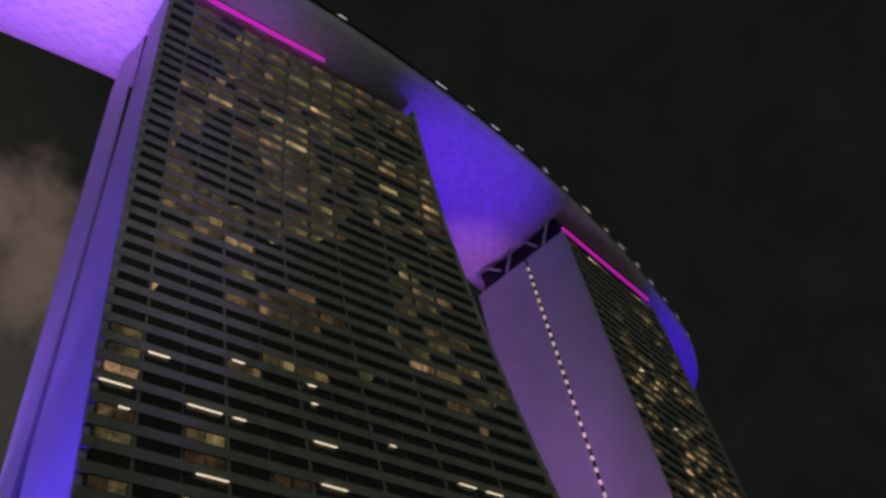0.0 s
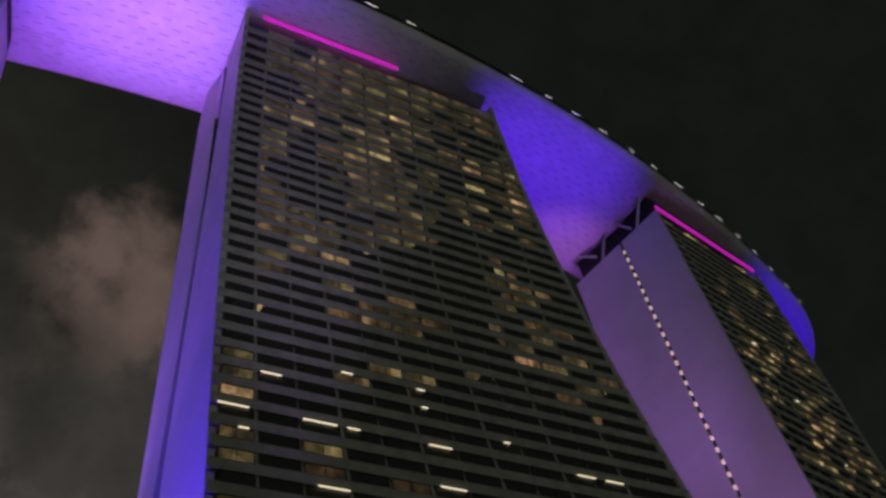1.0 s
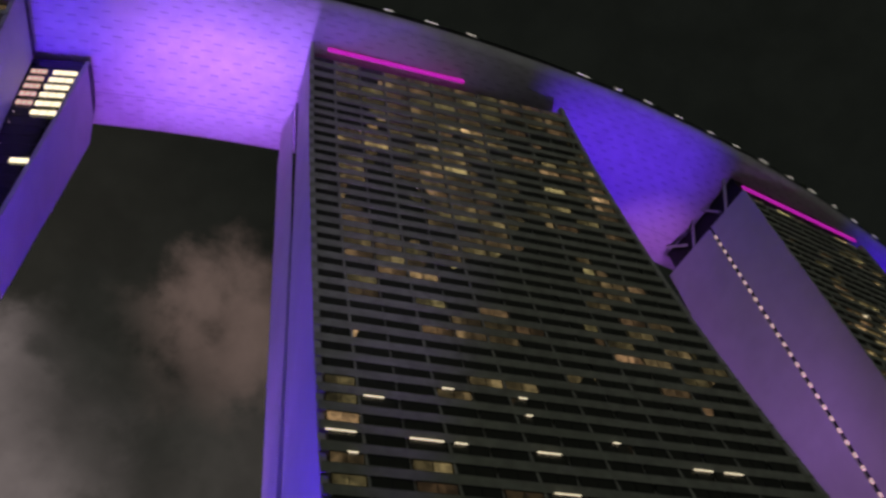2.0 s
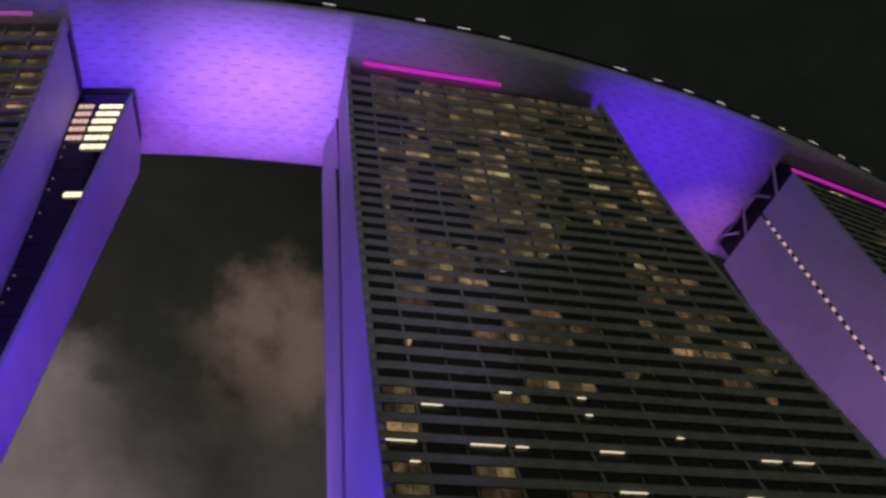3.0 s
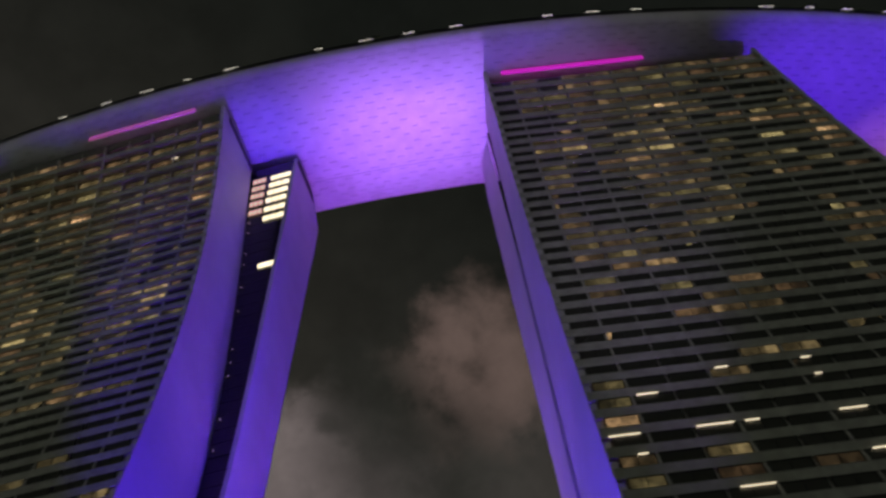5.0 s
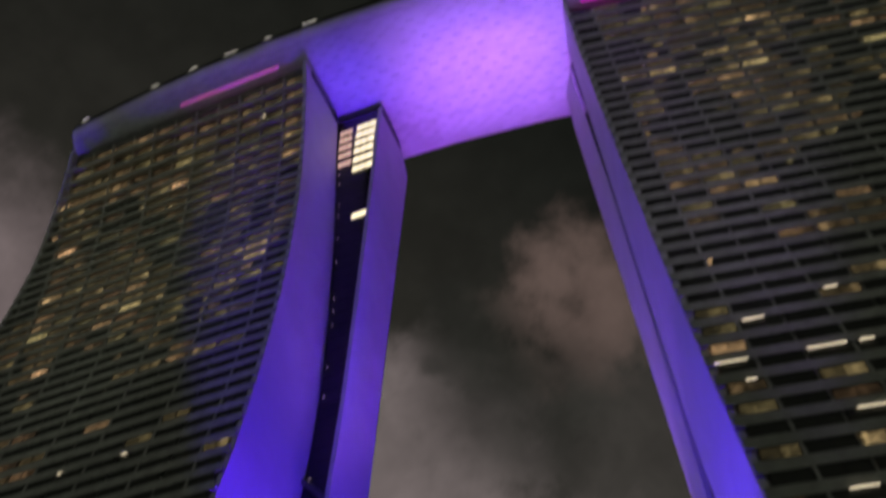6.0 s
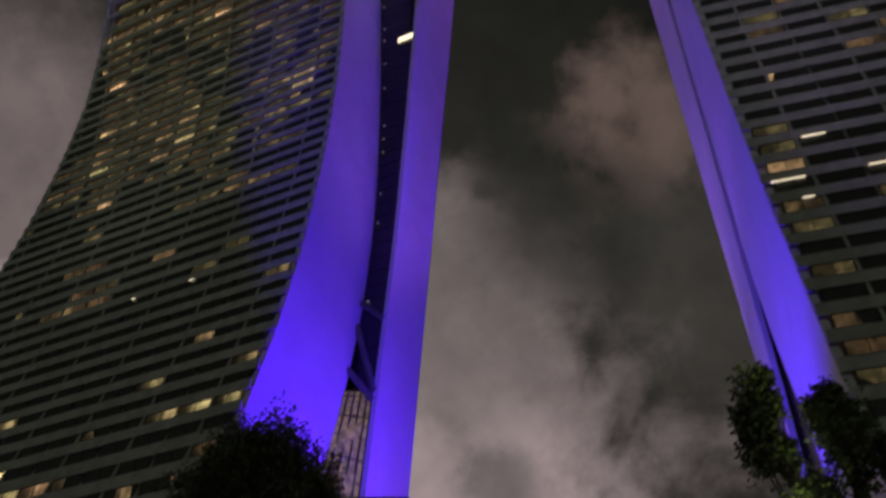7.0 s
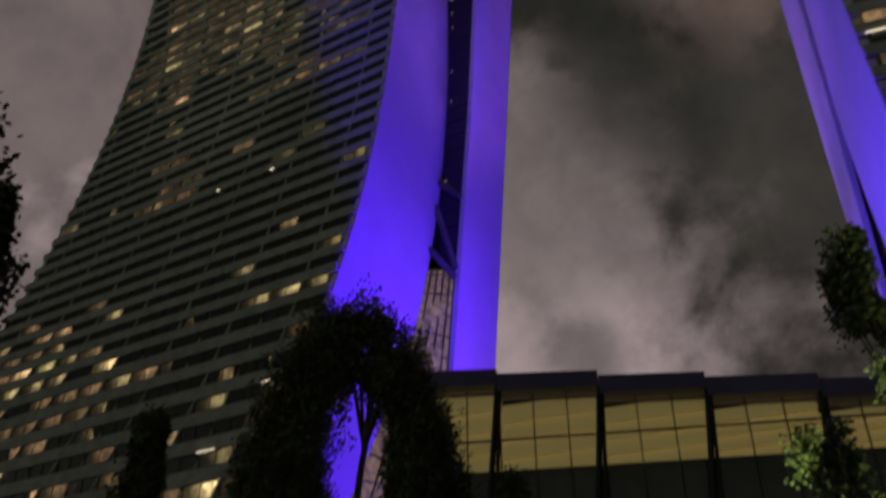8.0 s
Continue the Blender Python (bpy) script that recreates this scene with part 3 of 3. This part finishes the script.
# cove strips and small lamps that shine in some rooms: storey, place along the front, length
CENTRE_COVES = ((20, 29.8, 4.2), (20, 45.4, 3.2), (20, 67.1, 2.9), (20, 71.7, 2.9), (23, 34.4, 1.6), (23, 44.9, 1.2), (22, 24.2, 2.6), (20, 19.6, 3.6), (18, 45.5, 3.4), (20, 34.0, 1.6),
                (19, 20.7, 1.2), (22, 44.8, 0.9), (17, 30.4, 3.6), (18, 61.0, 2.2), (14, 25.0, 2.6), (12, 22.0, 2.4), (10, 22.4, 2.6), (21, 56.0, 1.0))
LEFT_COVES = ((22, -76.0, 0.8), (22, -87.1, 0.6), (51, -68.5, 1.6), (10, -61.0, 2.0), (8, -66.0, 2.4))
RIGHT_COVES = tuple((q, 161.0 + (q * 7.3) % 42, 1.5) for q in range(22, 46, 5))
for tower, coves in ((centre, CENTRE_COVES), (left, LEFT_COVES), (right, RIGHT_COVES)):
    for storey, u, w in coves:
        z = tower.levels[storey]
        bm = bmesh.new()
        box(bm, -w / 2, w / 2, -0.05, 0.05, 0, 0.08)
        box(bm, -w / 2 + 0.05, w / 2 - 0.05, 0.05, 0.2, 0.01, 0.07)
        under = tower.levels[storey - 1]
        part("cove_light", bm, M_COVE, tower.base, "", Matrix.Translation(tower.p(u, tower.vf(under) + tower.depth(under, z) - 0.34, z - 0.36)))

# ---- lamps and planting on the deck edge ----
bm = bmesh.new()
box(bm, -1.7, 1.7, -0.07, 0.07, 0.0, 0.1)
rim_mesh = bpy.data.meshes.new("rim_lamp")
bm.to_mesh(rim_mesh)
bm.free()
rim_mesh.materials.append(lamp_material("deck_lamp", (1.0, 0.92, 0.78), 1.1))
rnd = random.Random(8)
for i in range(34):
    th = TH0 + 0.9 + i * 1.22 + rnd.uniform(-0.08, 0.08)
    if th > TH1 - 1:
        break
    if rnd.random() < 0.15:
        continue
    c = hull(th, 0.0)
    a = radians(th)
    o = Vector((math.sin(a), -math.cos(a), 0))
    q = share("rim_lamp", rim_mesh, garden, IN_GARDEN @ Matrix.Translation(c + o * 0.3 + Vector((0, 0, 2.35))) @ Matrix.Rotation(a, 4, "Z") @ Matrix.Diagonal((rnd.uniform(0.6, 1.15), 0.8, 0.4, 1)))
for i in range(9):
    th = 1.0 + i * 0.42
    c = hull(th - 4.5, math.pi)
    q = share("rim_lamp", rim_mesh, garden, IN_GARDEN @ Matrix.Translation(c + Vector((0, 0.3, 0.4))) @ Matrix.Rotation(radians(th), 4, "Z") @ Matrix.Diagonal((0.7, 1, 0.7, 1)))
bm = bmesh.new()
bmesh.ops.create_icosphere(bm, subdivisions=2, radius=0.5)
part("beacon", bm, M_RED, garden, "red warning beacon", IN_GARDEN @ Matrix.Translation(hull(TH0 + 0.3, 0.0) + Vector((0, 0, 3.2))))


# ---- trees ----
def leaf_cloud(bm, rnd, centre_at, radius, count, size, droop=0.3):
    for _ in range(count):
        d = Vector((rnd.gauss(0, 0.5), rnd.gauss(0, 0.5), rnd.gauss(0, 0.45))) * radius
        if rnd.random() < 0.3:
            d.z -= rnd.uniform(0.2, 1.5) * radius
        if d.xy.length > 0.8 * radius:
            d = Vector((d.x * 0.8 * radius / d.xy.length, d.y * 0.8 * radius / d.xy.length, d.z))
        c = centre_at + d
        ax = Vector((rnd.gauss(0, 1), rnd.gauss(0, 1), rnd.gauss(0, 0.6) - droop)).normalized()
        side = ax.cross(Vector((rnd.gauss(0, 1), rnd.gauss(0, 1), rnd.gauss(0, 1)))).normalized()
        l, w = size * rnd.uniform(0.7, 1.4), size * rnd.uniform(0.28, 0.45)
        v = [bm.verts.new(c), bm.verts.new(c + ax * l * 0.5 + side * w), bm.verts.new(c + ax * l), bm.verts.new(c + ax * l * 0.5 - side * w)]
        bm.faces.new(v)


def tree(label, x, y, height, spread, seed, lean=0.0, low=0.35, clumps=46, leaves=150, size=0.17, cone=False, tuft=0.85):
    rnd = random.Random(seed)
    base = new("tree")
    base.matrix_basis = Matrix.Translation((x, y, 0))
    tagged(base, label, "tree", "street trees")
    bm = bmesh.new()
    pts = [Vector((lean * q * q * height, 0.25 * math.sin(q * 5 + seed), q * height * 0.9)) for q in [i / 9 for i in range(10)]]
    for i in range(9):
        rod(bm, pts[i], pts[i + 1], 0.26 * (1 - i / 10), 8, 0.26 * (1 - (i + 1) / 10))
    crown = bmesh.new()
    limbs = [rnd.uniform(0, 6.283) for _ in range(5)]
    for k in range(clumps):
        h = rnd.uniform(low, 1.0)
        root = pts[min(8, int(h * 8.0))]
        wide = spread * ((1.03 - h) if cone else math.sin(math.pi * min(1.0, 0.12 + 0.80 * (h - low) / (1 - low))) ** 0.6)
        ang = limbs[k % 5] + rnd.gauss(0, 0.35)
        rr = wide * rnd.uniform(0.2, 1.15)
        tip = Vector((pts[-1].x * h + rr * math.cos(ang), rr * math.sin(ang), h * height * 0.97))
        rod(bm, root, tip, 0.06, 5, 0.02)
        leaf_cloud(crown, rnd, tip, rnd.uniform(0.4, 1.15) * (0.6 if cone else tuft), leaves, size)
    part("trunk", bm, M_BARK, base, "dark bark trunk with thin limbs")
    part("crown", crown, M_LEAF, base, "loose crown of small dark leaves")
    return base


def spot_at(az, dist):
    return dist * math.sin(radians(az)), dist * math.cos(radians(az))


def weeping_tree(label, az, dist, height, reach, drop, seed, limbs=13, strands=5):
    """A dome of boughs that arch over and hang down in curtains, thinner on the side towards the street and away from it."""
    rnd = random.Random(seed)
    base = new("tree")
    base.matrix_basis = Matrix.Translation((*spot_at(az, dist), 0)) @ pose(0, 0, 0, 0, 0, -az)
    tagged(base, label, "tree", "street trees")
    wood, crown = bmesh.new(), bmesh.new()
    pts = [Vector((0.5 * math.sin(q * 3 + seed), 0.2 * math.cos(q * 4), q * height * 0.86)) for q in [i / 8 for i in range(9)]]
    for i in range(8):
        rod(wood, pts[i], pts[i + 1], 0.24 * (1 - i / 10), 8, 0.24 * (1 - (i + 1) / 10))
    for k in range(limbs):
        side = 1 if k % 2 else -1
        ang = rnd.gauss(0, 0.45) + (0 if side > 0 else math.pi)
        out = reach * rnd.uniform(0.4, 1.0)
        root = pts[rnd.choice((6, 7, 8))]
        top = height * rnd.uniform(0.93, 0.98) - 0.12 * out * out - (1.1 if side > 0 else 0.0)
        crest = Vector((0.45 * out * math.cos(ang), 0.45 * out * math.sin(ang), top))
        tip = Vector((out * math.cos(ang), out * math.sin(ang), top - 0.14 * height * out / reach))
        rod(wood, root, crest, 0.07, 5, 0.04)
        rod(wood, crest, tip, 0.04, 5, 0.02)
        for q in (0.0, 0.35, 0.7, 1.0):
            leaf_cloud(crown, rnd, crest.lerp(tip, q) + Vector((0, 0, -0.2)), rnd.uniform(0.5, 0.85), 230, 0.13)
        for _ in range(strands):
            at = crest.lerp(tip, rnd.uniform(0.1, 1.05)) + Vector((rnd.gauss(0, 0.25), rnd.gauss(0, 0.25), 0))
            if abs(at.x - 0.12 * reach) < 0.24 * reach:
                continue
            length = drop * rnd.uniform(0.35, 1.0)
            rod(wood, at, at - Vector((0, 0, length)), 0.015, 4, 0.008)
            for q in range(int(length / 0.42)):
                leaf_cloud(crown, rnd, at - Vector((rnd.gauss(0, 0.12), rnd.gauss(0, 0.12), 0.42 * q + 0.2)), rnd.uniform(0.22, 0.42), 36, 0.13, 1.2)
    for _ in range(int(15 * reach)):
        x = rnd.uniform(-0.66, 0.66)
        leaf_cloud(crown, rnd, Vector((x * reach, rnd.uniform(-0.4, 0.4) * reach, height * (rnd.uniform(0.77, 0.955) - 0.16 * x * x))), 0.7, 400, 0.13)
    part("trunk", wood, M_BARK, base, "dark bark trunk with arching boughs")
    part("crown", crown, M_LEAF, base, "hanging curtains of small dark leaves")
    return base


weeping_tree("weeping dark street tree before the curved tower", -36.2, 25, 15.7, 2.9, 8.0, 11, 16, 4)
weeping_tree("lower weeping dark street tree beside the tall one", -30.8, 26, 11.8, 1.2, 5.5, 23, 8, 4)
weeping_tree("lower weeping dark street tree with long strands", -40.8, 26, 12.0, 1.2, 6.0, 22, 8, 4)
tree("dark street tree with drooping foliage", *spot_at(-42.2, 27), 10.4, 1.0, 13, low=0.45, clumps=34, leaves=400)
tree("slim conical dark street tree", *spot_at(-25.4, 26), 9.9, 0.9, 31, low=0.3, clumps=50, leaves=300, cone=True)
tree("slim conical dark street tree", *spot_at(-49.6, 30), 12.6, 1.9, 14, low=0.3, clumps=90, leaves=420, cone=True)
tree("tall dark street tree at the kerb", *spot_at(-66.9, 17), 13.4, 1.6, 15, low=0.50, clumps=60, leaves=560)
tree("tall street tree with a compact dark crown", *spot_at(0.3, 23), 15.2, 1.15, 16, low=0.83, clumps=15, leaves=420, size=0.15, tuft=0.6)
tree("tall street tree with a compact dark crown", *spot_at(3.6, 24), 14.6, 1.2, 17, low=0.78, clumps=18, leaves=420, size=0.15, tuft=0.6)
tree("street tree with lamp-lit lower leaves", *spot_at(9.5, 22), 12.4, 1.4, 20, low=0.5, clumps=44, leaves=420)
tree("low street tree with bright green lamp-lit leaves", *spot_at(-4.4, 20), 8.8, 1.0, 18, low=0.58, clumps=24, leaves=230, size=0.13, tuft=0.6)
tree("low street tree with bright green lamp-lit leaves", *spot_at(1.4, 20.5), 10.4, 0.9, 21, low=0.62, clumps=24, leaves=240, size=0.12, tuft=0.6)
projector("garden_spotlight", (-2.0, 17.2, 2.2), (-1.3, 20.0, 8.0), 2600, (0.85, 1.0, 0.34), 60, 0.9, 0.1)

# ---- glazed hall between the towers ----
hall = new("glazed_hall")
HALL_TURN = 18.0
hall.matrix_basis = Matrix.Translation((-29.0, 59.5, 0)) @ pose(0, 0, 0, 0, 0, HALL_TURN)
tagged(hall, "glazed entrance hall with folded roof edge and warmly glowing blinds", "hall")
MOD = 8.2
# violet floodlight on the roof edge is put into this dark base colour
M_FASCIA = material("violet_tint_fascia", (0.075, 0.062, 0.15), 0.5, 0.2)
M_TINTED = material("tinted_hall_glass", (0.055, 0.06, 0.045), 0.25, 0.0, 0.3, 0.4, 0.08, 0)
for k in range(-1, 6):
    x0, x1, top = k * MOD, (k + 1) * MOD, 30.9 - 0.85 * max(k, -1)
    bm = bmesh.new()
    prism(bm, [(x0, -1.4, top - 0.5), (x0, -1.4, top - 2.0), (x0, 9.0, top - 1.4), (x0, 9.0, top + 0.6)],
          [(x1 - 0.05, -1.4, top - 0.9), (x1 - 0.05, -1.4, top - 2.3), (x1 - 0.05, 9.0, top - 1.6), (x1 - 0.05, 9.0, top + 0.3)])
    bmesh.ops.recalc_face_normals(bm, faces=bm.faces[:])
    part("roof_fascia", bm, M_FASCIA, hall, "dark folded roof edge")
    for j in range(3):
        w = MOD / 3
        for z0, z1 in ((0.0, 8.0), (8.0, 15.5), (15.5, 22.6), (22.6, top - 2.2)):
            bm = bmesh.new()
            box(bm, x0 + j * w + 0.06, x0 + (j + 1) * w - 0.06, 0.0, 0.05, z0 + 0.05, z1 - 0.05)
            pane_ob = part("pane", bm, GLASS_CLEAR if z0 > 20 else M_TINTED, hall)
        bm = bmesh.new()
        box(bm, x0 + j * w - 0.05, x0 + j * w + 0.05, -0.12, 0.1, 0.0, top - 2.0)
        part("mullion", bm, M_DARK, hall)
    for z in (22.6, 25.2):
        bm = bmesh.new()
        box(bm, x0, x1, -0.1, 0.1, z - 0.06, z + 0.06)
        part("transom", bm, M_DARK, hall)
    # slats emit in place of lamps inside the hall
    rise = (top - 24.7) / 4
    for i in range(4):
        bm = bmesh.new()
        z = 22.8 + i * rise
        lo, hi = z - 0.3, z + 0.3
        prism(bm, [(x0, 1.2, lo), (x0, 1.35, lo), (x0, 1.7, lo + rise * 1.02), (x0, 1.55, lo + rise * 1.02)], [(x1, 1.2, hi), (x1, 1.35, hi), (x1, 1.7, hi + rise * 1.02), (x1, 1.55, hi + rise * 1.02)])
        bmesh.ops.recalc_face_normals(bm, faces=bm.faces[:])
        part("blind_slat", bm, M_LOUVRE, hall, "blind slat glowing with the hall's own light")
    bm = bmesh.new()
    rod(bm, (x0 - 1.4, -1.2, 14.0), (x0, -1.0, top - 1.4), 0.24, 8)
    part("column", bm, M_DARK, hall, "slanting dark steel column")
    bm = bmesh.new()
    rod(bm, (x0 - 0.6, -1.2, 14.0), (x0 + 0.2, -1.0, top - 1.4), 0.16, 8)
    part("column", bm, M_DARK, hall, "slanting dark steel column")
bm = bmesh.new()
box(bm, -MOD, 6 * MOD, 0.4, 1.0, 0, 22.4)
box(bm, -MOD, 6 * MOD, 8.0, 9.0, 0, 24.0)
# end wall and upper back wall added to keep the projectors' light out
box(bm, -MOD, -MOD + 0.3, 1.05, 7.95, 0, 29.0)
for k in range(-1, 6):
    box(bm, k * MOD, (k + 1) * MOD, 8.2, 8.8, 24.0, 30.9 - 0.85 * k - 1.35)
part("hall_back", bm, M_CORE, hall, "dark wall inside the hall")

# ---- shrubs and small trees behind the deck's parapet ----
for n, (th, h, w) in enumerate(((-4.8, 2.6, 1.8), (-0.6, 3.0, 2.0), (0.3, 2.8, 2.6), (1.8, 2.6, 2.6), (3.6, 4.2, 1.5), (5.2, 4.6, 2.2), (11.7, 2.2, 1.4),
                                (17.4, 5.0, 2.2), (18.9, 3.6, 2.0), (19.9, 3.4, 2.4), (21.4, 2.6, 1.8), (24.6, 3.8, 1.6), (25.4, 3.2, 1.6), (27.0, 2.6, 1.6))):
    rnd = random.Random(40 + n)
    c = hull(th, 0.0)
    a = radians(th)
    c = c - Vector((math.sin(a), -math.cos(a), 0)) * 1.6
    base = new("deck_tree")
    base.matrix_basis = Matrix.Translation((c.x, c.y, RIM + 1.6))
    tagged(base, "small dark tree planted on the roof deck", "tree", "deck trees")
    bm = bmesh.new()
    rod(bm, (0, 0, 0), (0, 0, h * 0.8 + 0.6), 0.16, 6, 0.08)
    part("trunk", bm, M_BARK, base)
    bm = bmesh.new()
    for _ in range(9):
        leaf_cloud(bm, rnd, Vector((rnd.uniform(-w, w), rnd.uniform(-0.6, 0.6), rnd.uniform(0.45, 1.0) * h + 0.6)), 0.75, 70, 0.45)
    part("crown", bm, M_LEAF, base)
